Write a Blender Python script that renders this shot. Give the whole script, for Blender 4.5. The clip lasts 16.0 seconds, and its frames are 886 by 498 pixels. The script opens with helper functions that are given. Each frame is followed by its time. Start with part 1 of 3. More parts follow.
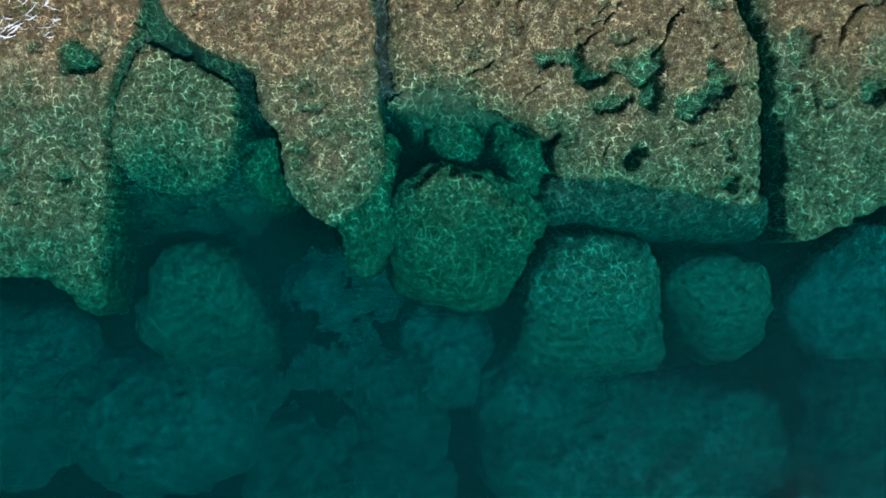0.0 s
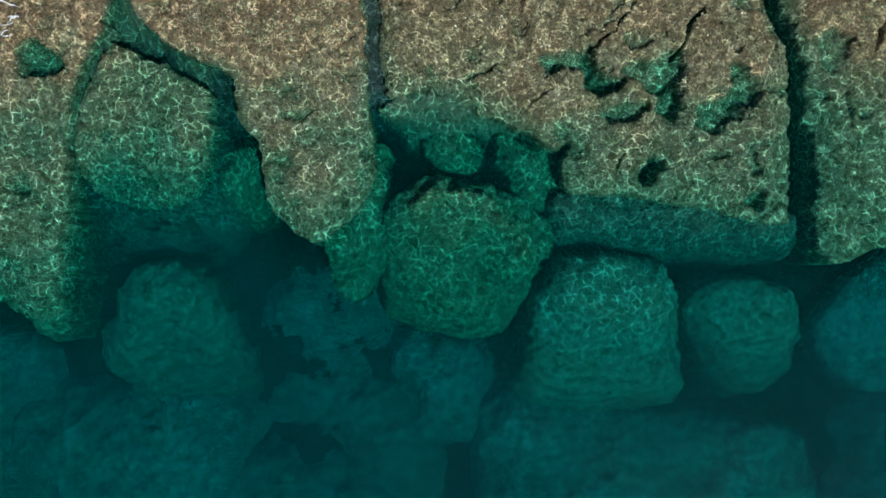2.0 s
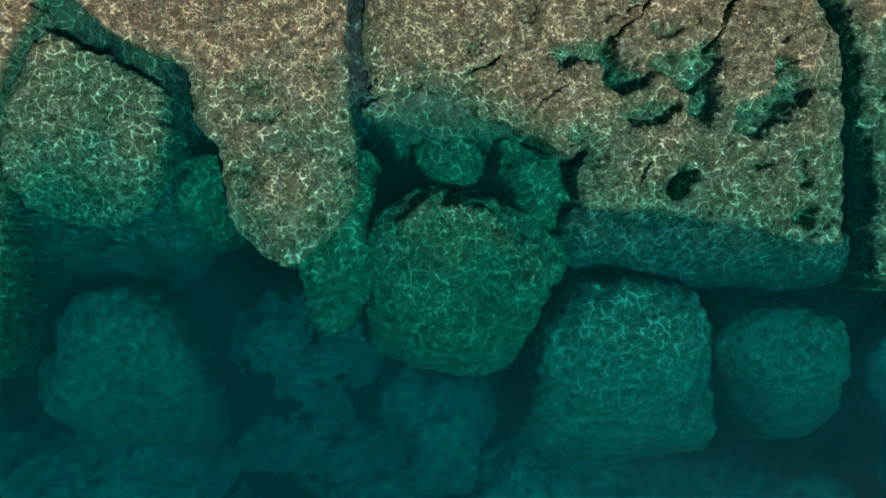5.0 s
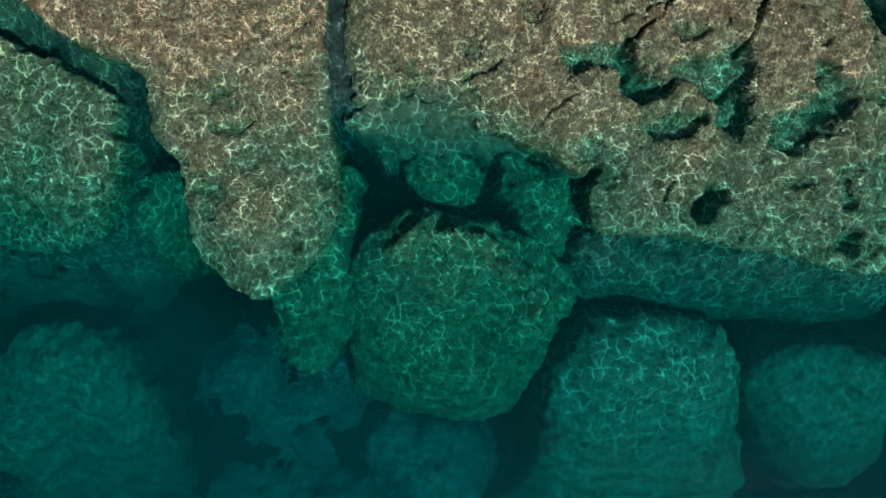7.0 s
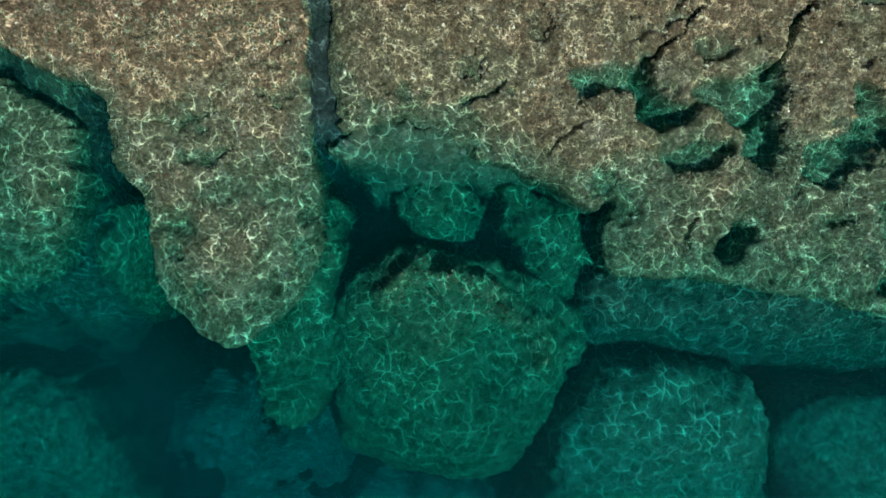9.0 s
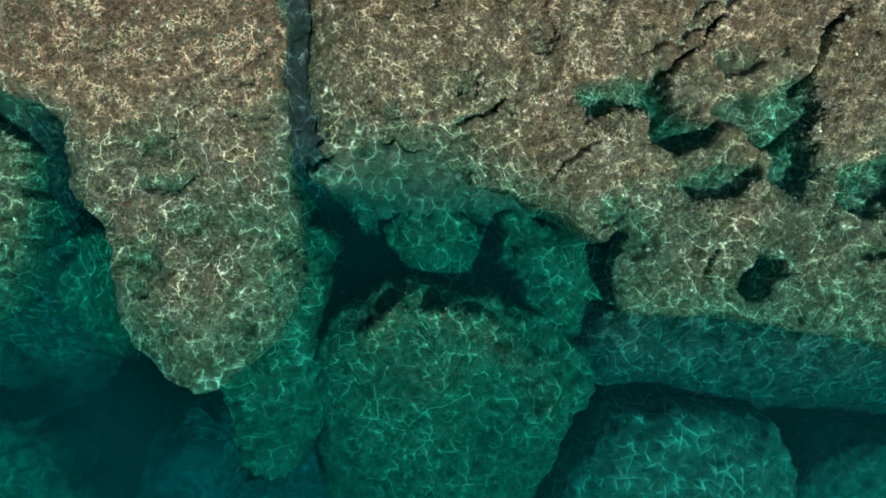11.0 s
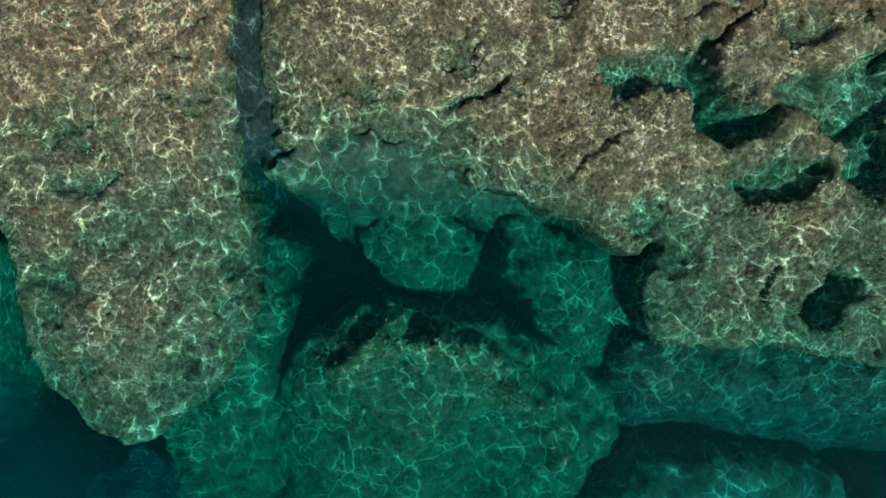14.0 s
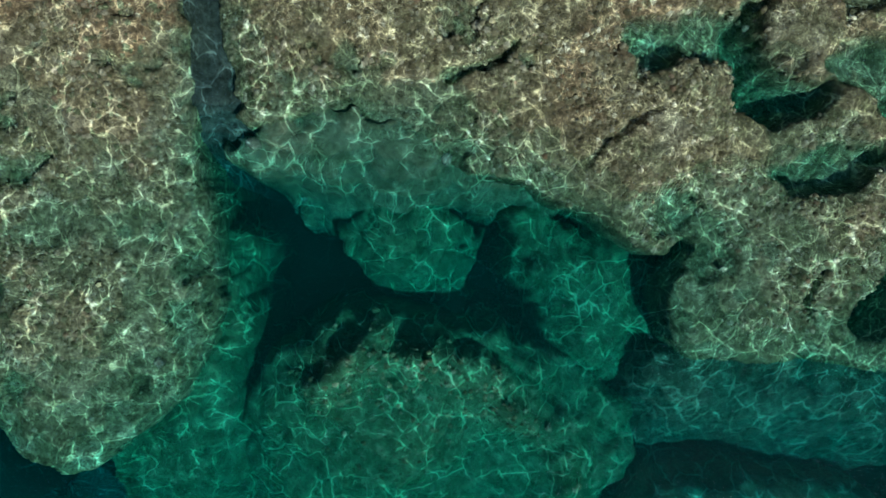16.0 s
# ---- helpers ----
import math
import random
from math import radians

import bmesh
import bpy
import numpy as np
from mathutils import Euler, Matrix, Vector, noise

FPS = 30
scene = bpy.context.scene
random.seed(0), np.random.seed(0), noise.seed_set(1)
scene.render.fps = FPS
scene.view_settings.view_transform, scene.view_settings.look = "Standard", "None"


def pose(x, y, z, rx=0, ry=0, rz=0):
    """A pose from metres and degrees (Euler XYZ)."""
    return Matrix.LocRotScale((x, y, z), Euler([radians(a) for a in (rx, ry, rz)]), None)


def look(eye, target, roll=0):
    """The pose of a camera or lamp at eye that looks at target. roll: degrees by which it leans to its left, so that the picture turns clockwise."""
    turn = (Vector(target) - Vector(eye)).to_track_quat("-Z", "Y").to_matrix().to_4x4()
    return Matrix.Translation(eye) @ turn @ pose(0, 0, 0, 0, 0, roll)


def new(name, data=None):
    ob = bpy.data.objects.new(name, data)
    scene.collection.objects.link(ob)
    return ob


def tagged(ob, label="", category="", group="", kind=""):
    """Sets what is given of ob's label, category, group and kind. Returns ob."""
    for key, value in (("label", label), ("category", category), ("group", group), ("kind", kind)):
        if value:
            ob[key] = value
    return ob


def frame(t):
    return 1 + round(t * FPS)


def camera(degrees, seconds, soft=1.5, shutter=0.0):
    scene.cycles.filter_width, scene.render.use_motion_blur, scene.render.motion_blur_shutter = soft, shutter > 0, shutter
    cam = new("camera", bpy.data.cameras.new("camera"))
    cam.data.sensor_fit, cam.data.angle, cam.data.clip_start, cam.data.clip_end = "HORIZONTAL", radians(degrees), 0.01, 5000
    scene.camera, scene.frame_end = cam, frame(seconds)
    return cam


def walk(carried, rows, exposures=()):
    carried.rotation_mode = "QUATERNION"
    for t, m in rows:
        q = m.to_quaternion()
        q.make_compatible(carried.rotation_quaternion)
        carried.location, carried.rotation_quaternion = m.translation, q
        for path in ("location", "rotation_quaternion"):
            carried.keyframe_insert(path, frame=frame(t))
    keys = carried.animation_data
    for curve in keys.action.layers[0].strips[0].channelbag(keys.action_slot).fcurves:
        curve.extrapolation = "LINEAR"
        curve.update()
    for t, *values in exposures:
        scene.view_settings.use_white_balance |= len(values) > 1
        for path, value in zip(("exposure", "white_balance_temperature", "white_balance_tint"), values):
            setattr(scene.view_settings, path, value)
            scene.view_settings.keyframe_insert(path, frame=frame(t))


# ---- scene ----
cam = camera(70, 16.0)
walk(cam, [
    (0, pose(-1.577, -3.126, 25.420, -0.70, 1.00, -0.00)),
    (0.75, pose(-1.580, -2.913, 24.505, -0.42, 0.92, 0.14)),
    (1.5, pose(-1.577, -2.721, 23.587, -0.16, 0.85, 0.23)),
    (2.25, pose(-1.568, -2.565, 22.668, 0.06, 0.79, 0.25)),
    (3, pose(-1.570, -2.429, 21.759, 0.24, 0.70, 0.22)),
    (4.2, pose(-1.628, -2.198, 20.342, 0.40, 0.39, 0.17)),
    (5.5, pose(-1.686, -1.833, 18.775, 0.50, 0.01, 0.16)),
    (6.25, pose(-1.679, -1.531, 17.827, 0.57, -0.16, 0.19)),
    (7, pose(-1.642, -1.184, 16.914, 0.69, -0.26, 0.20)),
    (7.5, pose(-1.605, -0.944, 16.366, 0.82, -0.29, 0.18)),
    (8, pose(-1.569, -0.710, 15.882, 0.99, -0.29, 0.19)),
    (8.5, pose(-1.538, -0.488, 15.467, 1.19, -0.26, 0.25)),
    (9, pose(-1.503, -0.276, 15.093, 1.39, -0.20, 0.32)),
    (10.2, pose(-1.358, 0.201, 14.207, 1.68, -0.01, 0.33)),
    (11.5, pose(-1.177, 0.659, 13.130, 1.51, 0.28, 0.18)),
    (12, pose(-1.122, 0.814, 12.656, 1.27, 0.40, 0.12)),
    (12.5, pose(-1.082, 0.952, 12.162, 0.95, 0.47, 0.08)),
    (13, pose(-1.059, 1.069, 11.669, 0.58, 0.45, 0.07)),
    (13.5, pose(-1.060, 1.164, 11.191, 0.17, 0.31, 0.09)),
    (14, pose(-1.089, 1.241, 10.738, -0.26, 0.05, 0.14)),
    (14.5, pose(-1.132, 1.309, 10.306, -0.71, -0.27, 0.20)),
    (15.2, pose(-1.189, 1.404, 9.722, -1.36, -0.77, 0.29)),
    (16, pose(-1.248, 1.516, 9.070, -2.11, -1.37, 0.41)),
])

# ---- light ----
SUN_TILT, SUN_FROM = 38.0, 143.0  # degrees from overhead; compass bearing it shines from
world = bpy.data.worlds.new("sky")
scene.world = world
world.use_nodes = True
sky = world.node_tree.nodes.new("ShaderNodeTexSky")
sky.sky_type, sky.sun_disc = "NISHITA", False
sky.sun_elevation, sky.sun_rotation = radians(90 - SUN_TILT), radians(SUN_FROM)
world.node_tree.links.new(sky.outputs[0], world.node_tree.nodes["Background"].inputs[0])
world.node_tree.nodes["Background"].inputs[1].default_value = 0.15
sun_data = bpy.data.lights.new("sun", "SUN")
sun_data.energy, sun_data.angle, sun_data.color = 5.0, radians(0.5), (1.0, 0.98, 0.94)
sun = new("sun", sun_data)
a = radians(SUN_FROM)
sun.matrix_world = look((80 * math.sin(a), 80 * math.cos(a), 80 / math.tan(radians(SUN_TILT))), (0, 0, 0))
scene.view_settings.exposure = 1.04
scene.cycles.transparent_max_bounces = 64  # the water is built in many clear layers

WATER = 0.22  # height of the still water surface
TIDE = 0.15  # height to which the rocks are worn flat


# ---- materials ----
class Nodes:
    """A small builder for node materials."""

    def __init__(self, name):
        self.mat = bpy.data.materials.new(name)
        self.mat.use_nodes = True
        self.tree = self.mat.node_tree
        self.tree.nodes.clear()
        self.out = self.tree.nodes.new("ShaderNodeOutputMaterial")

    def add(self, kind, **values):
        n = self.tree.nodes.new("ShaderNode" + kind)
        for key, value in values.items():
            if key == "blend":
                n.blend_type = value
            elif key == "operation":
                n.operation = value
            elif key == "feature":
                n.feature = value
            elif key == "data":
                n.data_type = value
        return n

    def put(self, socket, value):
        if isinstance(value, bpy.types.NodeSocket):
            self.tree.links.new(value, socket)
        else:
            socket.default_value = value

    def noise(self, at, scale, detail=4.0, rough=0.55, distortion=0.0):
        n = self.add("TexNoise")
        self.put(n.inputs["Vector"], at)
        self.put(n.inputs["Scale"], scale)
        self.put(n.inputs["Detail"], detail)
        self.put(n.inputs["Roughness"], rough)
        self.put(n.inputs["Distortion"], distortion)
        return n.outputs["Fac"], n.outputs["Color"]

    def ramp(self, fac, *stops):
        n = self.add("ValToRGB")
        e = n.color_ramp.elements
        while len(e) < len(stops):
            e.new(0.5)
        for el, (pos, col) in zip(e, stops):
            el.position = pos
            el.color = (*col, 1) if isinstance(col, tuple) else (col, col, col, 1)
        self.put(n.inputs[0], fac)
        return n.outputs[0]

    def mix(self, fac, a, b, blend="MIX"):
        n = self.add("Mix", data="RGBA", blend=blend)
        self.put(n.inputs[0], fac)
        for s, v in ((n.inputs[6], a), (n.inputs[7], b)):
            self.put(s, (*v, 1) if isinstance(v, tuple) else v)
        return n.outputs[2]

    def math(self, op, a, b=0.0):
        n = self.add("Math", operation=op)
        self.put(n.inputs[0], a)
        self.put(n.inputs[1], b)
        return n.outputs[0]

    def place(self):
        """Object coordinates, shifted by a random amount for each object."""
        co = self.add("TexCoord").outputs["Object"]
        info = self.add("ObjectInfo").outputs["Random"]
        n = self.add("VectorMath", operation="ADD")
        self.put(n.inputs[0], co)
        self.put(n.inputs[1], self.math("MULTIPLY", info, 37.0))
        return n.outputs[0]


def rock_material(name, dark, mid, light, patch, grain=1.0, bump=0.5, moss_colour=(0.12, 0.14, 0.065), crust_colour=(0.58, 0.53, 0.38), zoned=False, rust=0.72):
    """Wet rock under a coat of turf: broad patches, clumps of a hand's size, and fine grain."""
    n = Nodes(name)
    at = n.place()
    broad, _ = n.noise(at, 0.45, 3.0, 0.6)
    clump, _ = n.noise(at, 2.6, 6.0, 0.68, 0.6)
    fine, _ = n.noise(at, 9.0, 5.0, 0.72)
    speck, _ = n.noise(at, 34.0, 4.0, 0.8)
    base = n.ramp(clump, (0.30, dark), (0.47, mid), (0.66, light))
    base = n.mix(n.ramp(broad, (0.45, 0.0), (0.68, 0.65)), base, patch)
    moss, _ = n.noise(at, 2.3, 6.0, 0.68, 0.5)
    base = n.mix(n.ramp(moss, (0.47, 0.0), (0.6, 0.55)), base, moss_colour)
    crust, _ = n.noise(at, 5.5, 5.0, 0.65, 0.3)
    base = n.mix(n.ramp(crust, (0.55, 0.0), (0.67, 0.42)), base, crust_colour)
    shore = n.add("SeparateXYZ")
    n.put(shore.inputs[0], n.add("TexCoord").outputs["Object"])
    belt = n.math("ADD", n.math("MULTIPLY", shore.outputs[1], 0.09), n.noise(at, 0.55, 4.0, 0.65)[0])
    base = n.mix(n.ramp(belt, (0.8, 0.0), (1.04, rust)), base, (0.42, 0.28, 0.165))  # a belt of reddish growth along the shore
    pale, _ = n.noise(at, 0.6, 4.0, 0.65, 0.4)
    base = n.mix(n.ramp(pale, (0.56, 0.0), (0.68, 0.45)) if zoned else 0.0, base, (0.49, 0.48, 0.36))  # bleached patches
    rusty, _ = n.noise(at, 0.85, 4.0, 0.7)
    base = n.mix(n.ramp(n.math("ADD", rusty, n.math("MULTIPLY", shore.outputs[1], 0.03)), (0.64, 0.0), (0.76, rust)), base, (0.35, 0.235, 0.15))  # rust-red cushions
    tint_depth = n.math("ADD", shore.outputs[2], n.math("MULTIPLY", n.noise(at, 1.3, 5.0, 0.65)[0], 0.7))
    base = n.mix(n.ramp(n.math("ADD", tint_depth, 0.22), (0.1, 0.85), (0.4, 0.0)) if zoned else 0.0, base, n.ramp(clump, (0.37, (0.12, 0.145, 0.075)), (0.5, (0.25, 0.28, 0.155)), (0.62, (0.45, 0.47, 0.3))))  # depth tint: the rock colour is painted greener by height, with a ragged border
    base = n.mix(grain, base, n.ramp(fine, (0.36, 0.42), (0.5, 0.92), (0.64, 1.6)), "MULTIPLY")
    base = n.mix(grain * 0.7, base, n.ramp(speck, (0.38, 0.35), (0.5, 0.95), (0.64, 1.8)), "MULTIPLY")
    for size, weight in ((8.0, 0.55), (19.0, 0.75)):
        v = n.add("TexVoronoi")
        n.put(v.inputs["Vector"], n.mix(0.06, at, n.noise(at, 12.0, 2.0)[1], "ADD"))
        n.put(v.inputs["Scale"], size)
        base = n.mix(grain * weight, base, n.ramp(v.outputs["Distance"], (0.1, 1.45), (0.45, 1.0), (0.75, 0.5)), "MULTIPLY")  # cushions of turf
    p = n.add("BsdfPrincipled")
    n.put(p.inputs["Base Color"], base)
    n.put(p.inputs["Roughness"], 0.85)
    n.put(p.inputs["Specular IOR Level"], 0.2)
    b = n.add("Bump")
    n.put(b.inputs["Strength"], bump)
    n.put(b.inputs["Distance"], 0.12)
    n.put(b.inputs["Height"], n.math("ADD", fine, n.math("MULTIPLY", clump, 1.5)))
    n.put(p.inputs["Normal"], b.outputs[0])
    n.put(n.out.inputs[0], p.outputs[0])
    return n.mat


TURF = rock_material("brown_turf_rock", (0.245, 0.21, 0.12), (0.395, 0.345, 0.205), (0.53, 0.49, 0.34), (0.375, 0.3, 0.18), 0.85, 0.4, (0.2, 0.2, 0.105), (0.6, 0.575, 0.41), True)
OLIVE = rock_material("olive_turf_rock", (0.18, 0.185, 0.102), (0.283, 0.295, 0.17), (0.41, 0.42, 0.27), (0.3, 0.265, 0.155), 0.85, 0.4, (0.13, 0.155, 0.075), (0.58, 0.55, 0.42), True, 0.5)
GREEN = rock_material("green_algae_rock", (0.1, 0.13, 0.07), (0.21, 0.25, 0.16), (0.36, 0.4, 0.28), (0.17, 0.22, 0.14), 0.4, 0.3, (0.1, 0.15, 0.08), (0.5, 0.54, 0.38))
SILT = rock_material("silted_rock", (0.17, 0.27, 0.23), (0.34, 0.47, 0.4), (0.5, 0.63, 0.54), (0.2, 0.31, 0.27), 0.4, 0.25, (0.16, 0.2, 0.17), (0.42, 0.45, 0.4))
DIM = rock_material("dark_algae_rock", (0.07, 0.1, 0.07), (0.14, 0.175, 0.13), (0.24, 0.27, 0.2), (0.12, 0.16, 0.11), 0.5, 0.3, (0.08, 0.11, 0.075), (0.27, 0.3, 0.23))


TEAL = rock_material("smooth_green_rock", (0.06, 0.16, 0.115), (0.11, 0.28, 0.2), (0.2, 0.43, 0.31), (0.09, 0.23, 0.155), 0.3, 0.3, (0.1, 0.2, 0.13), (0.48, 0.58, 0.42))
EMERALD = rock_material("emerald_algae_rock", (0.035, 0.115, 0.062), (0.072, 0.225, 0.122), (0.165, 0.385, 0.225), (0.07, 0.19, 0.1), 0.4, 0.35, (0.06, 0.16, 0.08), (0.48, 0.54, 0.36))
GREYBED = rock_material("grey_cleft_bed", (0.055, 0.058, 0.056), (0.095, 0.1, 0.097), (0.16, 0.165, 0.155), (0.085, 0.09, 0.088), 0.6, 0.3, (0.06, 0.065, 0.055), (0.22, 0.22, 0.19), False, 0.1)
# rock of clefts and gaps, with their shade painted into the colour
SHADED_BED = rock_material("shade_coloured_rock", (0.035, 0.038, 0.035), (0.065, 0.068, 0.06), (0.12, 0.12, 0.105), (0.05, 0.055, 0.045), 0.5, 0.3, (0.035, 0.045, 0.03), (0.14, 0.14, 0.11))


PALE = rock_material("pale_stone", (0.22, 0.22, 0.17), (0.36, 0.35, 0.28), (0.5, 0.48, 0.4), (0.45, 0.43, 0.36), 0.5, 0.2, (0.25, 0.26, 0.18), (0.5, 0.48, 0.4))


def turf_material(name, *stops):
    n = Nodes(name)
    base = n.ramp(n.add("NewGeometry").outputs["Random Per Island"], *stops)
    grain, _ = n.noise(n.place(), 40.0, 2.0, 0.7)
    p = n.add("BsdfPrincipled")
    n.put(p.inputs["Base Color"], n.mix(1.0, base, n.ramp(grain, (0.35, 0.65), (0.65, 1.25)), "MULTIPLY"))
    n.put(p.inputs["Roughness"], 0.9)
    n.put(p.inputs["Specular IOR Level"], 0.15)
    n.put(n.out.inputs[0], p.outputs[0])
    return n.mat


BROWN_TUFT = turf_material("brown_tufts", (0.0, (0.125, 0.115, 0.065)), (0.3, (0.235, 0.215, 0.13)), (0.7, (0.35, 0.325, 0.21)), (0.95, (0.53, 0.51, 0.38)), (1.0, (0.28, 0.17, 0.1)))
GREEN_TUFT = turf_material("green_tufts", (0.0, (0.11, 0.13, 0.07)), (0.4, (0.2, 0.23, 0.13)), (0.8, (0.31, 0.34, 0.21)), (1.0, (0.44, 0.45, 0.32)))


def water_surface_material():
    """Clear water with faint ripples."""
    n = Nodes("water_surface")
    at = n.add("TexCoord").outputs["Object"]
    t = n.add("BsdfTransparent")
    n.put(t.inputs[0], (0.9, 0.97, 0.955, 1))
    g = n.add("BsdfGlossy")
    n.put(g.inputs["Color"], (0.06, 0.06, 0.06, 1))
    n.put(g.inputs["Roughness"], 0.01)
    ripple = n.add("Bump")
    n.put(ripple.inputs["Strength"], 0.04)
    n.put(ripple.inputs["Distance"], 0.05)
    n.put(ripple.inputs["Height"], n.noise(at, 3.2, 3.0)[0])
    n.put(g.inputs["Normal"], ripple.outputs[0])
    f = n.add("Fresnel")
    n.put(f.inputs["IOR"], 1.33)
    n.put(f.inputs["Normal"], ripple.outputs[0])
    m = n.add("MixShader")
    n.put(m.inputs[0], f.outputs[0])
    n.put(m.inputs[1], t.outputs[0])
    n.put(m.inputs[2], g.outputs[0])
    n.put(n.out.inputs[0], m.outputs[0])
    return n.mat


def caustic_film_material():
    """A film added over the rocks, the ripples' light net painted into its transparency."""
    n = Nodes("painted_caustics")
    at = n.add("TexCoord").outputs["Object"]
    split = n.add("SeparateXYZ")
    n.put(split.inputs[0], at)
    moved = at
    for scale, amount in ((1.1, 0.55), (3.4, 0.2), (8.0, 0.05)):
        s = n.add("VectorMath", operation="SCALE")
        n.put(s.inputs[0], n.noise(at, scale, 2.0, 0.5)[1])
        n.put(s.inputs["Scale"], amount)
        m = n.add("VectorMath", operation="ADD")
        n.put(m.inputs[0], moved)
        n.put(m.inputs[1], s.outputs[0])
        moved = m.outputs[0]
    shoal = n.ramp(n.math("ADD", split.outputs[2], 1.0), (0.93, 0.0), (1.0, 0.9))  # shallows, where the painted net is finer
    depth = n.ramp(n.math("MULTIPLY", split.outputs[2], -0.4), (0.4, 0.0), (1.0, 1.0))  # deep down, where the painted net fades out
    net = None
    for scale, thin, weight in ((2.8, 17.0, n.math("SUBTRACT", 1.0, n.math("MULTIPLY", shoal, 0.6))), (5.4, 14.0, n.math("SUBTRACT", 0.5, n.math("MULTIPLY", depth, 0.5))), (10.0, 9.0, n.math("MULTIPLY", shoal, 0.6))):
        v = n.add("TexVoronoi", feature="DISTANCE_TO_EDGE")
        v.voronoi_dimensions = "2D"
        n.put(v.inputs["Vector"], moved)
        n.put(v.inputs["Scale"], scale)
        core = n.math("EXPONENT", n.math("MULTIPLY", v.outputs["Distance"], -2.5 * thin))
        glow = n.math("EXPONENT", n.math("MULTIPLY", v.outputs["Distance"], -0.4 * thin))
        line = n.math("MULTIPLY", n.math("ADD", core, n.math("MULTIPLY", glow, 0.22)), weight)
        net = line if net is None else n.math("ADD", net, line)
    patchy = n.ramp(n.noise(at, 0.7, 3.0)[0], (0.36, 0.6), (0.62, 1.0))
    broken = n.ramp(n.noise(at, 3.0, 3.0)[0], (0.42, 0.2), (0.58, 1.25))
    calm = n.ramp(n.math("ADD", n.math("MULTIPLY", split.outputs[1], 0.06), 0.8), (0.1, 0.4), (0.45, 0.85), (0.75, 1.0))  # the painted net weakens out to sea
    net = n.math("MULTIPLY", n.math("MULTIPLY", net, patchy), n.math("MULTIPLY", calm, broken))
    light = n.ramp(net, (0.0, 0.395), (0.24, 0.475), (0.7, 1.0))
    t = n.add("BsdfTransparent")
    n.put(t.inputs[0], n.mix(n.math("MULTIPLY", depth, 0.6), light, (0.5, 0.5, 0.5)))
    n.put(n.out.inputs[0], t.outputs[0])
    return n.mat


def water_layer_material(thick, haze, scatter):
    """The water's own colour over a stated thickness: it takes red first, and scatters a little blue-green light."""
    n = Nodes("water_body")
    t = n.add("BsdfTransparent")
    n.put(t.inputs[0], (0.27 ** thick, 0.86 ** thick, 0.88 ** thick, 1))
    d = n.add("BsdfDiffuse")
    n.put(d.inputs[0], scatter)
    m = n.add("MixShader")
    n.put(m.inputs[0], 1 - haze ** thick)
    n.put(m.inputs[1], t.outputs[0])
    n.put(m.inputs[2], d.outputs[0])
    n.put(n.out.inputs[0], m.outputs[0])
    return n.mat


# ---- shapes ----
def lattice(ix, iy, seed):
    h = (ix * 374761393 + iy * 668265263 + seed * 974711) & 0xFFFFFFFF
    h = ((h ^ (h >> 13)) * 1274126177) & 0xFFFFFFFF
    return ((h ^ (h >> 16)) & 0xFFFF) / 65535.0 * 2 - 1


def smooth_noise(x, y, size, seed):
    """Smooth noise between -1 and 1, with lumps of the given size in metres."""
    u, v = x / size, y / size
    iu, iv = np.floor(u).astype(np.int64), np.floor(v).astype(np.int64)
    fu, fv = u - iu, v - iv
    su, sv = fu * fu * (3 - 2 * fu), fv * fv * (3 - 2 * fv)
    a, b = lattice(iu, iv, seed), lattice(iu + 1, iv, seed)
    c, d = lattice(iu, iv + 1, seed), lattice(iu + 1, iv + 1, seed)
    return (a + (b - a) * su) * (1 - sv) + (c + (d - c) * su) * sv


def rough_noise(x, y, size, seed, octaves=3, gain=0.5):
    total, amp = 0.0, 1.0
    for k in range(octaves):
        total = total + amp * smooth_noise(x * math.cos(k) - y * math.sin(k), x * math.sin(k) + y * math.cos(k), size / 2.1 ** k, seed + 17 * k)
        amp *= gain
    return total


def rounded(corners):
    """A closed outline with its corners cut twice."""
    p = np.array(corners, float)
    for _ in range(2):
        q = np.roll(p, -1, axis=0)
        p = np.stack([0.75 * p + 0.25 * q, 0.25 * p + 0.75 * q], 1).reshape(-1, 2)
    return p


def line_distance(x, y, p, q):
    d = q - p
    k = np.clip(((x - p[0]) * d[0] + (y - p[1]) * d[1]) / (d @ d + 1e-9), 0, 1)
    return np.hypot(x - p[0] - k * d[0], y - p[1] - k * d[1]), k


def inside_distance(x, y, corners):
    """Metres to a closed outline, positive inside it."""
    p = rounded(corners)
    near, odd = np.full(x.shape, 1e9), np.zeros(x.shape, bool)
    for a, b in zip(p, np.roll(p, -1, axis=0)):
        near = np.minimum(near, line_distance(x, y, a, b)[0])
        crosses = (a[1] > y) != (b[1] > y)
        odd ^= crosses & (x < (b[0] - a[0]) * (y - a[1]) / (b[1] - a[1] + 1e-12) + a[0])
    return np.where(odd, near, -near)


def step(v):
    v = np.clip(v, 0, 1)
    return v * v * (3 - 2 * v)


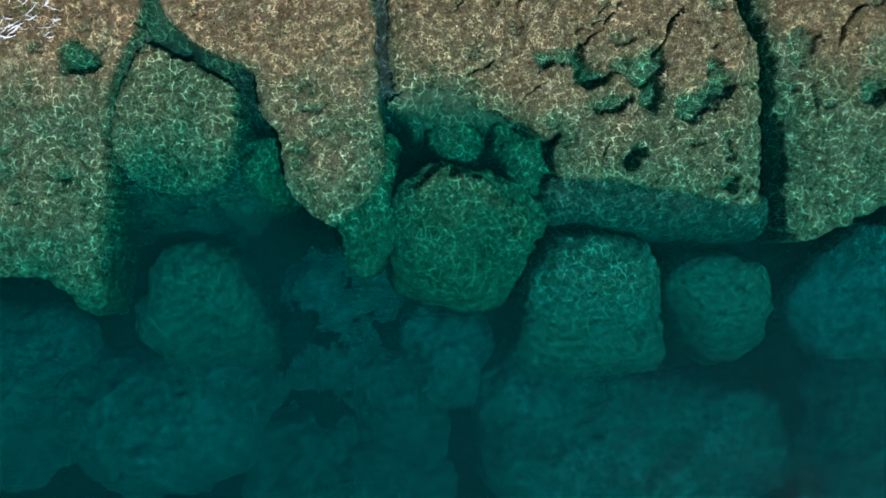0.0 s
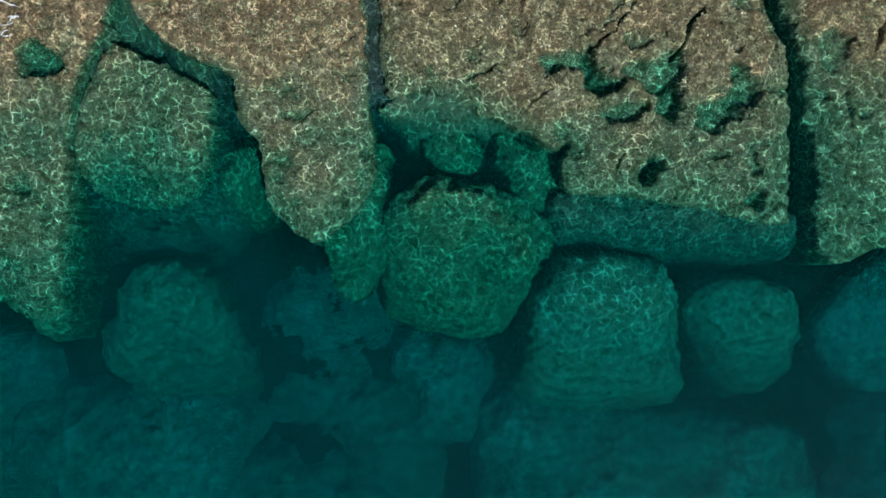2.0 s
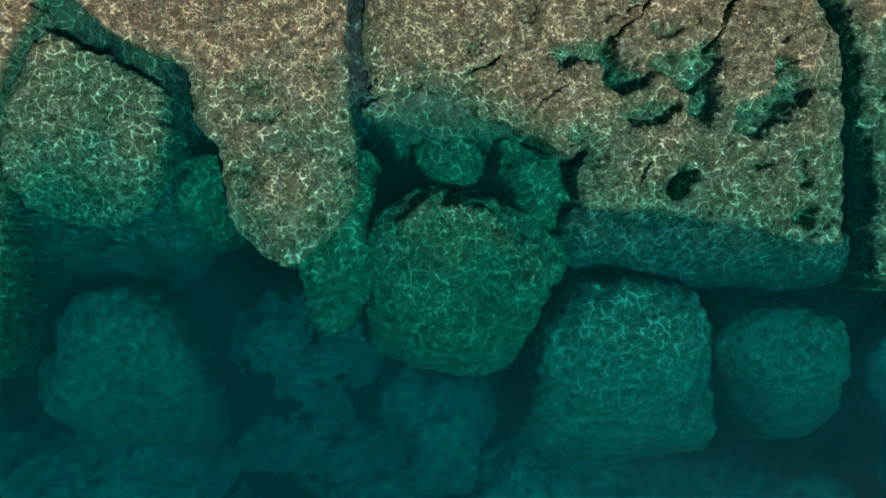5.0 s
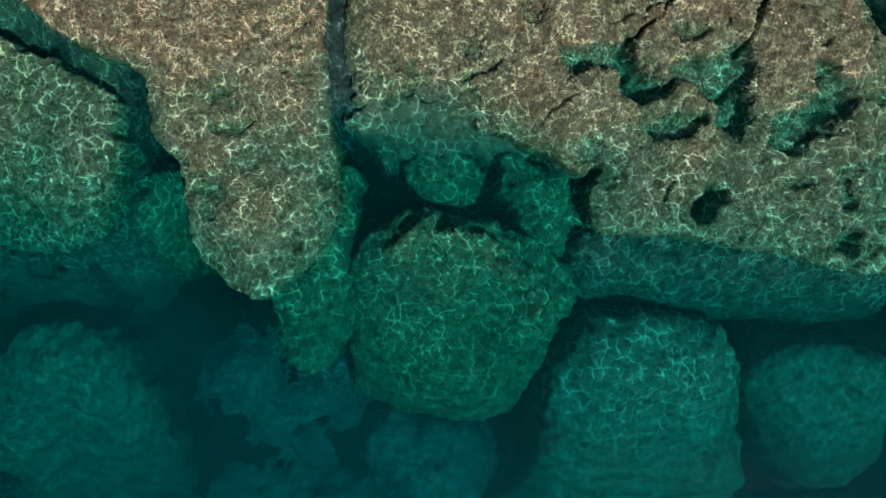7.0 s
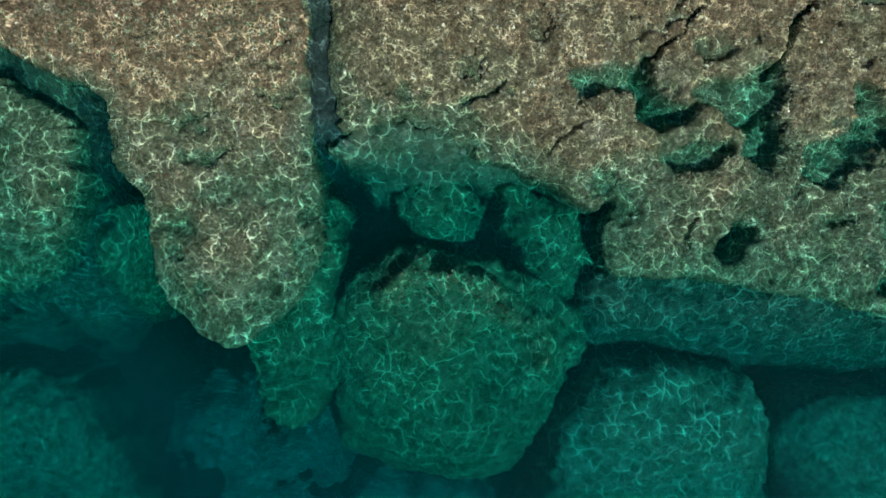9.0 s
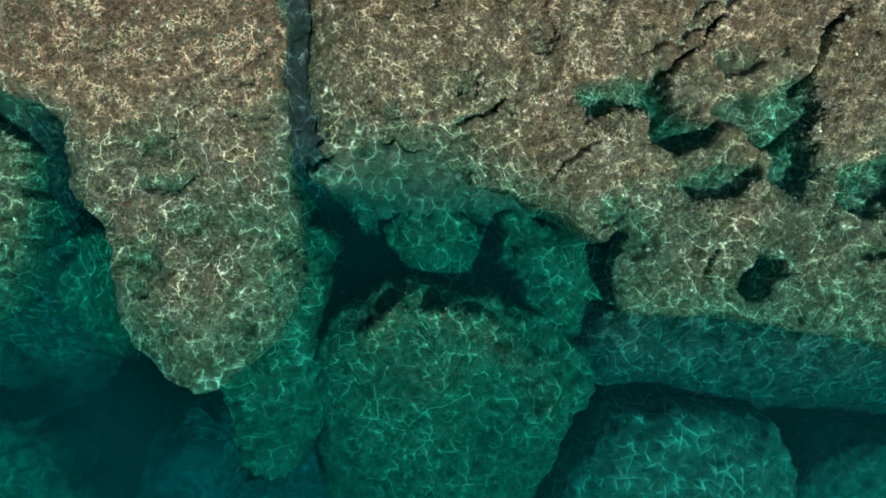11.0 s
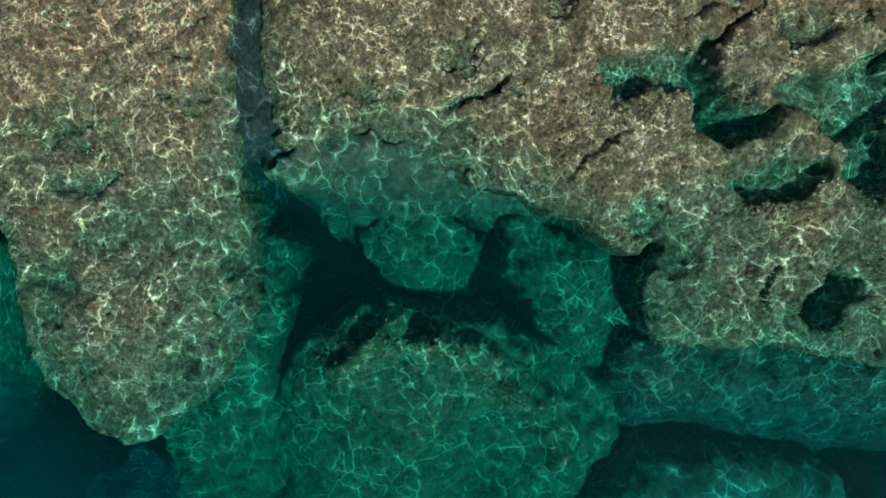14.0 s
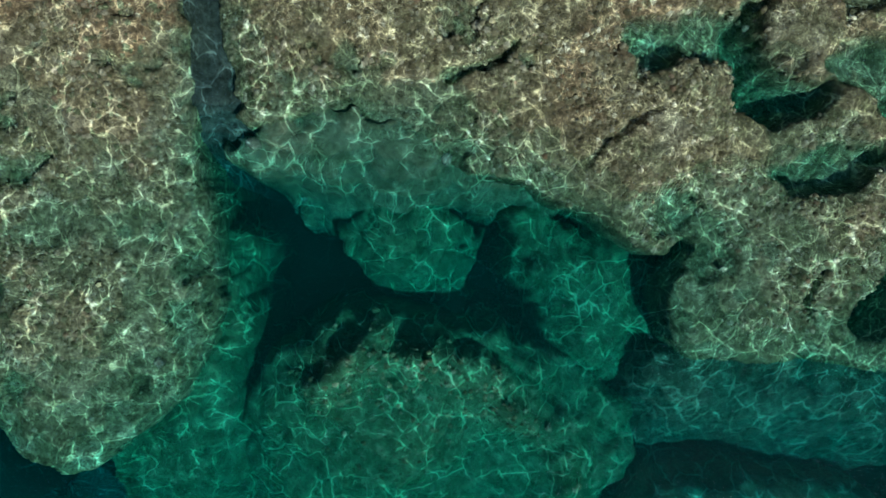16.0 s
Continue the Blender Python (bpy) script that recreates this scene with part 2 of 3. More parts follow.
def sheet_mesh(name, x, y, z, keep):
    """A mesh from a grid of heights, where keep is true."""
    rows, cols = z.shape
    number = np.arange(rows * cols).reshape(rows, cols)
    quads = np.stack([number[:-1, :-1], number[:-1, 1:], number[1:, 1:], number[1:, :-1]], -1).reshape(-1, 4)
    quads = quads[keep.ravel()[quads].all(1)]
    used = np.unique(quads)
    back = np.zeros(rows * cols, np.int64)
    back[used] = np.arange(len(used))
    co = np.stack([x.ravel(), y.ravel(), z.ravel()], -1)[used]
    me = bpy.data.meshes.new(name)
    me.vertices.add(len(co))
    me.vertices.foreach_set("co", co.ravel().astype(np.float32))
    me.loops.add(quads.size)
    me.loops.foreach_set("vertex_index", back[quads].ravel().astype(np.int32))
    me.polygons.add(len(quads))
    me.polygons.foreach_set("loop_start", np.arange(0, quads.size, 4, dtype=np.int32))
    me.polygons.foreach_set("use_smooth", np.ones(len(quads), bool))
    me.update(calc_edges=True)
    me.validate()
    return me


TOPS = {}  # the heights of each rock, for what grows on it


def rock(name, outline, slope, floor, material, label, category="rock", group="", pools=(), cracks=(), crests=(),
         seed=1, relief=0.1, shoulder=0.28, edge=0.45, wall=0.22, cell=0.06, ragged=0.2, lobes=1.1, grow=0.0, pitted=1.0, sway=0.8):
    """A rock with a flat, worn top and steep sides. slope: (y, height) from north to south, between which the top slopes. pools: (outline, depth)
    sunk into the top; cracks: (line, width, depth) cut into it; crests: (line, width, height) standing out. floor: how deep its sides go."""
    p = np.array(outline)
    lo, hi = p.min(0) - wall - 0.3, p.max(0) + wall + 0.3
    x, y = np.meshgrid(np.arange(lo[0], hi[0], cell), np.arange(lo[1], hi[1], cell))
    wx = x + ragged * rough_noise(x, y, lobes, seed, 4, 0.6)
    wy = y + ragged * rough_noise(x, y, lobes, seed + 5, 4, 0.6)
    d = inside_distance(wx, wy, outline) + grow
    ys, zs = np.array(slope).T
    z = np.interp(y + sway * smooth_noise(x, y, 1.6, seed + 3), ys[::-1], zs[::-1])
    z = z + relief * rough_noise(x, y, 1.7, seed + 9, 2) + 0.45 * relief * rough_noise(x, y, 0.45, seed + 13, 3, 0.6)
    pits = step((rough_noise(x, y, 0.8, seed + 41, 3, 0.6) - 0.55) / 0.35)
    z = z - 1.6 * pitted * relief * pits + 0.12 * relief * rough_noise(x, y, 0.17, seed + 51, 1)
    z = np.minimum(z, TIDE - 0.1 + 0.25 * np.minimum(z - TIDE + 0.1, 0.2))
    z = z - shoulder * np.exp(-np.maximum(d, 0) / edge)
    for hollow, depth in pools:
        e = inside_distance(x + 0.16 * rough_noise(x, y, 0.55, seed + 61, 3, 0.6), y + 0.16 * rough_noise(x, y, 0.55, seed + 67, 3, 0.6), hollow)
        z = z - 0.06 * step((e + 0.5) / 0.5)
        z = z - (depth - 0.06) * step((e + 0.17) / 0.33) * (0.97 + 0.13 * rough_noise(x, y, 0.6, seed + 21, 3))
    for line, width, height in crests:
        e = np.min([line_distance(wx, wy, a, b)[0] for a, b in zip(np.array(line)[:-1], np.array(line)[1:])], axis=0)
        z = z + height * np.exp(-(e / width) ** 2) * (0.8 + 0.35 * rough_noise(x, y, 0.5, seed + 71, 3))
    for line, width, depth in cracks:
        for a, b in zip(np.array(line)[:-1], np.array(line)[1:]):
            e, _ = line_distance(wx * 0.6 + x * 0.4, wy * 0.6 + y * 0.4, a, b)
            w = width * (0.75 + 0.5 * smooth_noise(x, y, 0.5, seed + 31))
            z = np.minimum(z, z - depth * step((w - e) / (0.6 * w + 0.02)) * (e < w))
    z = np.where(d < 0, z - (z - floor) * step(-d / wall), z)
    ob = new(name, sheet_mesh(name, x, y, z, d > -wall - 0.08))
    ob.data.materials.append(material)
    TOPS[ob.name] = (lo, cell, z, d)
    return tagged(ob, label, category, group)


def tufts(rock_ob, count, material, label, seed, lowest=-0.8, small=0.02, big=0.07):
    """Low rounded tufts of turf on a rock's top, too many to count."""
    lo, cell, z, d = TOPS[rock_ob.name]
    r = np.random.RandomState(seed)
    i = (r.rand(count * 4) * (z.shape[0] - 1)).astype(int)
    j = (r.rand(count * 4) * (z.shape[1] - 1)).astype(int)
    x, y = lo[0] + (j + r.rand(len(j)) - 0.5) * cell, lo[1] + (i + r.rand(len(i)) - 0.5) * cell
    good = (d[i, j] > 0.05) & (z[i, j] > lowest) & (rough_noise(x, y, 0.7, seed, 3, 0.6) + 0.7 * r.rand(len(x)) > 0.2)
    x, y, h = x[good][:count], y[good][:count], z[i, j][good][:count]
    n = len(x)
    size = small + (big - small) * r.rand(n) ** 2
    a = np.arange(5) / 5 * 2 * np.pi + r.rand(n)[:, None] * 6
    wob = size[:, None] * (0.75 + 0.5 * r.rand(n, 5))
    low = np.stack([x[:, None] + wob * np.cos(a), y[:, None] + wob * np.sin(a), np.repeat(h[:, None] - 0.02, 5, 1)], -1)
    tall = (0.15 + 0.35 * r.rand(n)) * size
    high = np.stack([x[:, None] + 0.6 * wob * np.cos(a + 0.3), y[:, None] + 0.6 * wob * np.sin(a + 0.3), h[:, None] + tall[:, None] * (0.7 + 0.5 * r.rand(n, 5))], -1)
    co = np.concatenate([low, high], 1).reshape(-1, 3)
    k = np.arange(5)
    side = np.stack([k, (k + 1) % 5, 5 + (k + 1) % 5, 5 + k], -1).ravel()
    loops = (np.concatenate([side, [5, 6, 7, 8, 9]])[None] + 10 * np.arange(n)[:, None]).ravel()
    starts = (np.array([0, 4, 8, 12, 16, 20])[None] + 25 * np.arange(n)[:, None]).ravel()
    me = bpy.data.meshes.new("turf_algae")
    me.vertices.add(len(co))
    me.vertices.foreach_set("co", co.ravel().astype(np.float32))
    me.loops.add(len(loops))
    me.loops.foreach_set("vertex_index", loops.astype(np.int32))
    me.polygons.add(len(starts))
    me.polygons.foreach_set("loop_start", starts.astype(np.int32))
    me.polygons.foreach_set("use_smooth", np.ones(len(starts), bool))
    me.update(calc_edges=True)
    me.validate()
    me.materials.append(material)
    turf = tagged(new("turf_algae", me), label, kind="stuff")
    turf.parent = rock_ob


# ---- sea floor ----
def seabed_height(x, y):
    fade = np.clip((45 - np.maximum(np.abs(x), np.abs(y))) / 15, 0, 1)
    return -4.2 + 0.07 * np.clip(y + 6, -14, 4) + fade * (0.4 * rough_noise(x, y, 2.4, 3, 2) + 0.14 * rough_noise(x, y, 0.9, 8, 3, 0.6))


def sea_floor():
    near = np.arange(-30, 30.01, 0.2)
    far = np.array([40, 60, 100, 200, 500, 1500, 4000.0])
    axis = np.concatenate([-far[::-1], near, far])
    x, y = np.meshgrid(axis, axis)
    ob = new("seabed", sheet_mesh("seabed", x, y, seabed_height(x, y), np.ones(x.shape, bool)))
    # near-black colour stands for the shade in the gaps between blocks
    ob.data.materials.append(SHADED_BED)
    tagged(ob, "dark blue-green rocky sea floor, shade painted into its colour", "seabed", kind="structure")


sea_floor()

# ---- the shallow platform ----
platform_a = rock("rock_platform", [(-25.9, 10), (-14.1, 9.9), (-14.3, 6.7), (-14.8, 5.1), (-15.7, 3.3), (-16, 1.7), (-15.9, -0.7), (-16.5, -2.7), (-16.6, -4.6), (-16.9, -6.2), (-17.7, -6.4), (-18.5, -5.2), (-20.2, -4.5), (-26.1, -4.4)], [(4.8, 0.0), (2.8, -0.2), (-2.5, -0.52), (-4.2, -0.9), (-6.0, -1.9)], -4.4, TURF,
     "brown and green turf-covered rock platform with a small rock pool", seed=11, wall=0.12, edge=0.25, shoulder=0.14, ragged=0.12, lobes=0.6,
     pools=[([(-17.84, 4.96), (-17.03, 5.02), (-15.99, 4.49), (-15.88, 4.03), (-16.57, 3.81), (-17.5, 3.88), (-17.77, 4.39)], 0.9), ([(-18.13, -0.27), (-17.54, -0.15), (-17.36, -0.74), (-17.9, -0.85)], 0.5)])
platform_b = rock("rock_platform", [(-14.1, 5.2), (-13.4, 4.6), (-12.1, 4), (-11.2, 3.5), (-10.8, 3.4), (-10.6, 3.2), (-10.6, 2.6), (-10.7, 1.8), (-11, 0.7), (-11.1, -0.4), (-12.5, -1), (-13.9, -1), (-15.4, -0.6), (-15.8, 0.3), (-15.65, 1.9), (-15.35, 3.1), (-14.7, 4.3)], [(5.0, -0.12), (3.5, -0.26), (1.5, -0.45), (0.5, -0.7), (-1.0, -1.6)], -4.4, OLIVE,
     "green and olive algae-covered tongue of rock between clefts", seed=23, wall=0.12, edge=0.25, shoulder=0.14, ragged=0.12, lobes=0.6, pools=[([(-13.54, 0.19), (-12.72, 0.23), (-12.6, -0.12), (-13.31, -0.21)], 0.5)])
platform_c = rock("rock_platform", [(-13.8, 9.8), (-13.6, 6.2), (-12.2, 4.9), (-10.8, 4.3), (-9.9, 3.9), (-9.8, 3.9), (-9.6, 3.4), (-9.6, 2.5), (-9.3, 1.8), (-8.75, 1.35), (-8.75, 0.95), (-8.7, 0.6), (-8.8, 0.35), (-8.65, -0.1), (-8.6, -0.9), (-8.0, -1.6), (-7.5, -2.1), (-7.0, -2.45), (-6.5, -2.35), (-5.95, -1.8), (-5.2, -1.4), (-4.8, -0.8), (-4.45, 0.1), (-4.5, 1.1), (-4.65, 2.3), (-4.74, 3.6), (-4.76, 4.5), (-4.76, 6.6), (-4.78, 9.7)], [(5.0, 0.03), (3.0, -0.1), (1.5, -0.22), (0.0, -0.4), (-2.2, -0.62)], -4.4, TURF,
     "pale brown turf-covered tongue of rock just under water", seed=37, wall=0.12, edge=0.3, shoulder=0.2, ragged=0.09, lobes=0.6, pools=[([(-8.6, 0.61), (-8.16, 0.77), (-7.49, 0.74), (-7.55, 0.45), (-8.15, 0.45)], 0.26)])
platform_d = rock("rock_platform", [(-4.22, 9.7), (-4.22, 6.6), (-4.22, 4.5), (-4.15, 3.3), (-3.9, 3.0), (-3.35, 3.15), (-2.9, 3.25), (-1.95, 3.05), (-1.25, 2.5), (0.1, 2.25), (0.8, 1.85), (1.4, 1.6), (1.95, 1.15), (2.4, 1.15), (2.6, 1.4), (3.0, 1.3), (2.68, 0.9), (2.42, 0.43), (2.48, -0.2), (2.8, -0.52), (3.6, -0.55), (4.6, -0.62), (5.9, -0.78), (7.8, -1.0), (9.4, -1.4), (11, -1.8), (10.9, -0.9), (10.9, 0.6), (10.8, 2.4), (10.7, 4.2), (10.2, 5.6), (9.6, 6.5), (9.5, 9.6)], [(5.5, 0.03), (3.0, -0.08), (1.5, -0.2), (-1.5, -0.45)], -4.4, OLIVE,
     "broad pale brown rock platform with green rock pools and cracks", seed=41, cell=0.055,
     wall=0.16, ragged=0.08, lobes=0.6,
     pools=[([(1.57, 4.39), (1.95, 4.51), (2.38, 4.39), (2.4, 4.06), (2.2, 3.77), (1.87, 3.73), (1.65, 3.98)], 0.5),
            ([(2.3, 4.63), (2.8, 4.75), (3.49, 4.8), (3.49, 3.98), (3.15, 3.9), (2.72, 4.06), (2.3, 4.1)], 0.5),
            ([(3.2, 4.85), (3.55, 4.85), (3.55, 3.9), (3.22, 3.9)], 0.55),
            ([(3.11, 3.94), (3.58, 4.02), (3.78, 3.76), (4.26, 3.8), (4.72, 3.68), (4.78, 3.33), (4.43, 3.18), (4.09, 3.12), (3.96, 3.0), (3.62, 3.08), (3.26, 3.32)], 0.88),
            ([(4.7, 4.05), (5.32, 4.24), (6.12, 4.19), (6.24, 4.65), (6.8, 4.65), (6.9, 4.01), (6.75, 3.3), (5.75, 3.3), (4.97, 3.62)], 0.45),
            ([(5.7, 3.5), (6.3, 3.6), (6.8, 3.3), (6.72, 2.34), (5.99, 2.28), (5.82, 2.85)], 0.6),
            ([(4.09, 2.14), (4.18, 2.5), (4.52, 2.83), (4.95, 2.95), (5.46, 2.9), (5.5, 2.42), (4.95, 2.2), (4.52, 2.05)], 0.5),
            ([(8.43, 4.17), (9.0, 4.3), (9.65, 3.45), (9.7, 3.1), (9.05, 2.7), (8.6, 3.2)], 0.55),
            ([(7.35, 2.6), (8.0, 2.9), (8.6, 3.15), (9.1, 2.65), (8.9, 2.1), (8.05, 1.85), (7.35, 2.0)], 0.5),
            ([(5.28, 0.44), (5.74, 0.78), (6.2, 0.67), (6.14, 0.21), (5.74, -0.08), (5.34, 0.09)], 1.3),
            ([(9.25, -0.93), (9.76, -0.3), (10, -0.68), (9.77, -1.12)], 0.7)],
     cracks=[([(-0.92, 3.7), (-0.46, 3.84), (-0.17, 3.98), (0.0, 4.12)], 0.16, 0.24), ([(1.0, 2.42), (1.34, 2.77), (1.75, 3.03), (2.08, 3.24)], 0.15, 0.13),
             ([(2.02, 3.82), (2.31, 3.97)], 0.1, 0.4), ([(3.6, 4.7), (3.9, 5.1), (4.3, 5.27), (4.48, 5.64), (4.78, 6.0)], 0.09, 0.55),
             ([(6.5, 4.4), (6.88, 4.95), (7.03, 5.69), (7.46, 6.1)], 0.11, 0.6), ([(4.6, 0.2), (4.5, 0.45), (4.7, 0.85)], 0.09, 0.25)])
platform_e = rock("rock_platform", [(10.1, 9.7), (10.3, 6.5), (11.1, 4.7), (11.5, 2.5), (11.9, 0.4), (12, -2.1), (12.2, -2.8), (13.2, -3.3), (14, -2.6), (14.8, -2.2), (16.4, -1.4), (21.9, -0.9), (21.8, 9.6)], [(5.5, -0.05), (3.5, -0.26), (0.0, -0.5), (-2.5, -0.68)], -4.4, OLIVE,
     "olive green rock platform beside a deep cleft", seed=53,
     pools=[([(14.8, 3.13), (15.36, 3.35), (15.92, 2.79), (15.48, 2.22), (14.92, 2.45)], 0.6), ([(11.66, 5.05), (12.33, 5.5), (12.78, 4.94), (12.34, 4.04), (11.89, 3.93)], 0.3)], cracks=[([(13.63, 4.37), (13.72, 5.27), (14.22, 5.94), (14.78, 6.23)], 0.12, 0.6), ([(12.79, 3.14), (13.2, 2.57), (13.25, 2.01)], 0.12, 0.4)])

# ---- ledges under the platform's edge ----
ledge_head = rock("rock_ledge", [(-4.1, 3.2), (-3.3, 3.4), (-2.3, 3.4), (-1.5, 2.9), (-0.4, 2.6), (0.9, 2.2), (0.5, 1.7), (-0.1, 1.7), (-0.9, 1.75), (-1.8, 1.7), (-2.9, 1.7), (-3.6, 2.0)], [(3.3, -0.24), (2.6, -0.46), (2.1, -0.8), (1.7, -1.3)], -4.4, GREEN, "green algae-covered ledge at the head of a cove", seed=61, cell=0.06, shoulder=0.12, edge=0.3, sway=0.25, ragged=0.3, lobes=0.8, wall=0.5, relief=0.12, pitted=0.3)
rock("rock_ledge", [(-7.3, -2.1), (-5.5, -1), (-4.9, 1), (-4.4, 1.4), (-4.2, 0.7), (-4.3, -0.5), (-4.2, -2.2), (-4.2, -3.4), (-4.4, -4.1), (-5.1, -4.6), (-6, -4.3), (-6.1, -3.3), (-6.4, -2.6)], [(1.4, -1.05), (-0.5, -0.95), (-4.0, -1.45)], -4.4, EMERALD, "green submerged apron of rock below a pale tongue", seed=67)
rock("rock_ledge", [(-10.1, 2.3), (-8.8, 1.5), (-8.6, 0.5), (-8.7, -1.1), (-9.5, -1.6), (-10.4, -1.3), (-10.9, -0.5), (-10.8, 0.6), (-10.2, 1.2)], [(2.2, -2.2), (1.4, -1.4), (0.0, -1.35), (-1.5, -1.8)], -4.4, EMERALD, "green submerged shelf beside a pale tongue of rock", seed=69, relief=0.2, pitted=0.3, edge=0.9, shoulder=0.6, wall=0.7)
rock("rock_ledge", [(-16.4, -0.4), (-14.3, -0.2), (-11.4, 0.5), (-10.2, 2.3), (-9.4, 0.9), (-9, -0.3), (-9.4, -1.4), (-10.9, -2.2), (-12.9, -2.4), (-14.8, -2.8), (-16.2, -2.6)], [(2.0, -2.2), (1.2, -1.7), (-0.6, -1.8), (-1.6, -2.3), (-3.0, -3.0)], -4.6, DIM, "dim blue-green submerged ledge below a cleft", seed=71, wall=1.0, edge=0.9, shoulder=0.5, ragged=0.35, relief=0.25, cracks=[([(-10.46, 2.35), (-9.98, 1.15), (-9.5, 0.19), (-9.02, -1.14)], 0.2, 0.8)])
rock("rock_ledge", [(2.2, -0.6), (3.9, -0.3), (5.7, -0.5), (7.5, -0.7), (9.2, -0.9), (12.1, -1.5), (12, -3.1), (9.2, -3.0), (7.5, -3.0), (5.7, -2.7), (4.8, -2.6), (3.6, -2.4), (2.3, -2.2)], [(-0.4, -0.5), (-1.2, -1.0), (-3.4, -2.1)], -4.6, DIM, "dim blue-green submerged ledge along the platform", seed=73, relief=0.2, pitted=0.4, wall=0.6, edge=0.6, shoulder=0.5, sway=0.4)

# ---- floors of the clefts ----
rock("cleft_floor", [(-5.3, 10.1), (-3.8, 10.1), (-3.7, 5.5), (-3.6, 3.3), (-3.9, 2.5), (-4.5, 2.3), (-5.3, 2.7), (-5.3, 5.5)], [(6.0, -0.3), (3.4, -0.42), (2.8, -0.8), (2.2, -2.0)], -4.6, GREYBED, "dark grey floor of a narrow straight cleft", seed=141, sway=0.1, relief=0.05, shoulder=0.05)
# the next three floors have the cleft's shade painted into their colour
rock("cleft_floor", [(-15, 10.3), (-13.6, 10.3), (-13.4, 6.9), (-11.1, 5.2), (-9.3, 4.3), (-9.3, 2.5), (-10.2, 1.7), (-11.1, 2.7), (-12.8, 4.2), (-14.9, 5.3)], [(6.0, -0.85), (3.2, -1.05), (2.2, -1.3), (1.4, -2.0)], -4.6, SHADED_BED, "dark slate-grey floor of a bent cleft", seed=143, sway=0.2, relief=0.08)
rock("cleft_floor", [(-14.8, 6), (-14.2, 5.5), (-14.8, 3.4), (-15.5, 1.8), (-15.6, -0.8), (-16.5, -0.8), (-16.5, 2.2), (-15.8, 4.3)], [(5.5, -0.5), (3.0, -0.8), (0.0, -1.5)], -4.6, SHADED_BED, "dark grey-green floor of a shallow cleft", seed=145, sway=0.3)
rock("cleft_floor", [(9.6, 10), (11.1, 10), (11.2, 6.3), (12.1, 4.5), (12.3, 2.2), (11.2, 1.9), (10.6, 4.9)], [(6.0, -1.3), (3.5, -2.6)], -4.6, SHADED_BED, "dark green floor of a deep straight cleft", seed=147)

# ---- boulders ----
BOULDERS = "submerged boulders below the platform"
boulder_f = rock("boulder", [(-3.3, -0.5), (-2.4, -0.2), (-1.6, -0.1), (-0.5, -0.4), (0.3, -0.7), (1.2, -1.1), (1.8, -1.6), (1.9, -2.5), (1.6, -3.3), (1.2, -4.3), (0.8, -5.2), (0.2, -5.9), (-0.9, -6), (-1.9, -5.7), (-3.1, -5.7), (-3.9, -5.3), (-4, -3.5), (-3.9, -2.1), (-3.7, -1.1)], [(0.0, -0.45), (-2.0, -0.95), (-5.5, -1.9)], -4.4, EMERALD, "large rounded green boulder under clear water", "boulder", BOULDERS, grow=0.24, pitted=0.5, seed=81,
     cracks=[([(-0.69, -0.33), (0.02, -0.68), (0.56, -1.04), (1.01, -1.48)], 0.12, 0.2)], crests=[([(-2.73, -0.66), (-1.91, -0.36), (-1.04, -0.62), (-0.16, -1.01), (0.42, -1.63), (0.91, -2.25), (1.23, -2.7)], 0.4, 0.45)], edge=0.6, shoulder=0.6, wall=0.45)
rock("boulder", [(2.8, -3.1), (4.3, -3), (5.7, -3.3), (6.5, -3.7), (7, -4.6), (7.1, -6), (7.4, -7.4), (7.3, -8.6), (5.7, -9), (3.9, -9.2), (2.2, -8.9), (1.1, -8.4), (1.3, -7.4), (1.6, -6), (2.1, -4.6), (2.5, -3.7)], [(-3.5, -0.95), (-5.5, -1.5), (-9.5, -2.6)], -4.4, TEAL, "large green boulder tapering upward under clear water", "boulder", BOULDERS, grow=0.24, pitted=0.5, seed=87,
     edge=0.6, shoulder=0.6, wall=0.45)
rock("boulder", [(8.2, -4.2), (9.4, -3.9), (11, -4), (11.9, -4.6), (12.4, -5.8), (12.3, -7.3), (11.6, -8.2), (10.1, -8.5), (9.1, -7.5), (8.3, -6.3), (7.9, -5.1)], [(-3.5, -1.45), (-8.0, -2.5)], -4.4, TEAL, "squat green boulder under clear water", "boulder", BOULDERS, grow=0.08, pitted=0.5, seed=89, edge=0.6, shoulder=0.6, wall=0.45)
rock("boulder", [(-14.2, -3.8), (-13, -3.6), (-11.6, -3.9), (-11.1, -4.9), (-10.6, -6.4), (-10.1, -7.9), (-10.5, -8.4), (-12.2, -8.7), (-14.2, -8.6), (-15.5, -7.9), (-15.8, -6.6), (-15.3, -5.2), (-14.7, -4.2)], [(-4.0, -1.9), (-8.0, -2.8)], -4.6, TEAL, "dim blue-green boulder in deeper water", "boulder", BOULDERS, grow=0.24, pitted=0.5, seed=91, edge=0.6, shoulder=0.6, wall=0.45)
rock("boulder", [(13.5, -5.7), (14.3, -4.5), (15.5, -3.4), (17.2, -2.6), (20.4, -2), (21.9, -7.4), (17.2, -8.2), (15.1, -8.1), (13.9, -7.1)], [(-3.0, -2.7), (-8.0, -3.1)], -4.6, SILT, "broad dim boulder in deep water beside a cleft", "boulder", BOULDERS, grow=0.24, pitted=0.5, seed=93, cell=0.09)
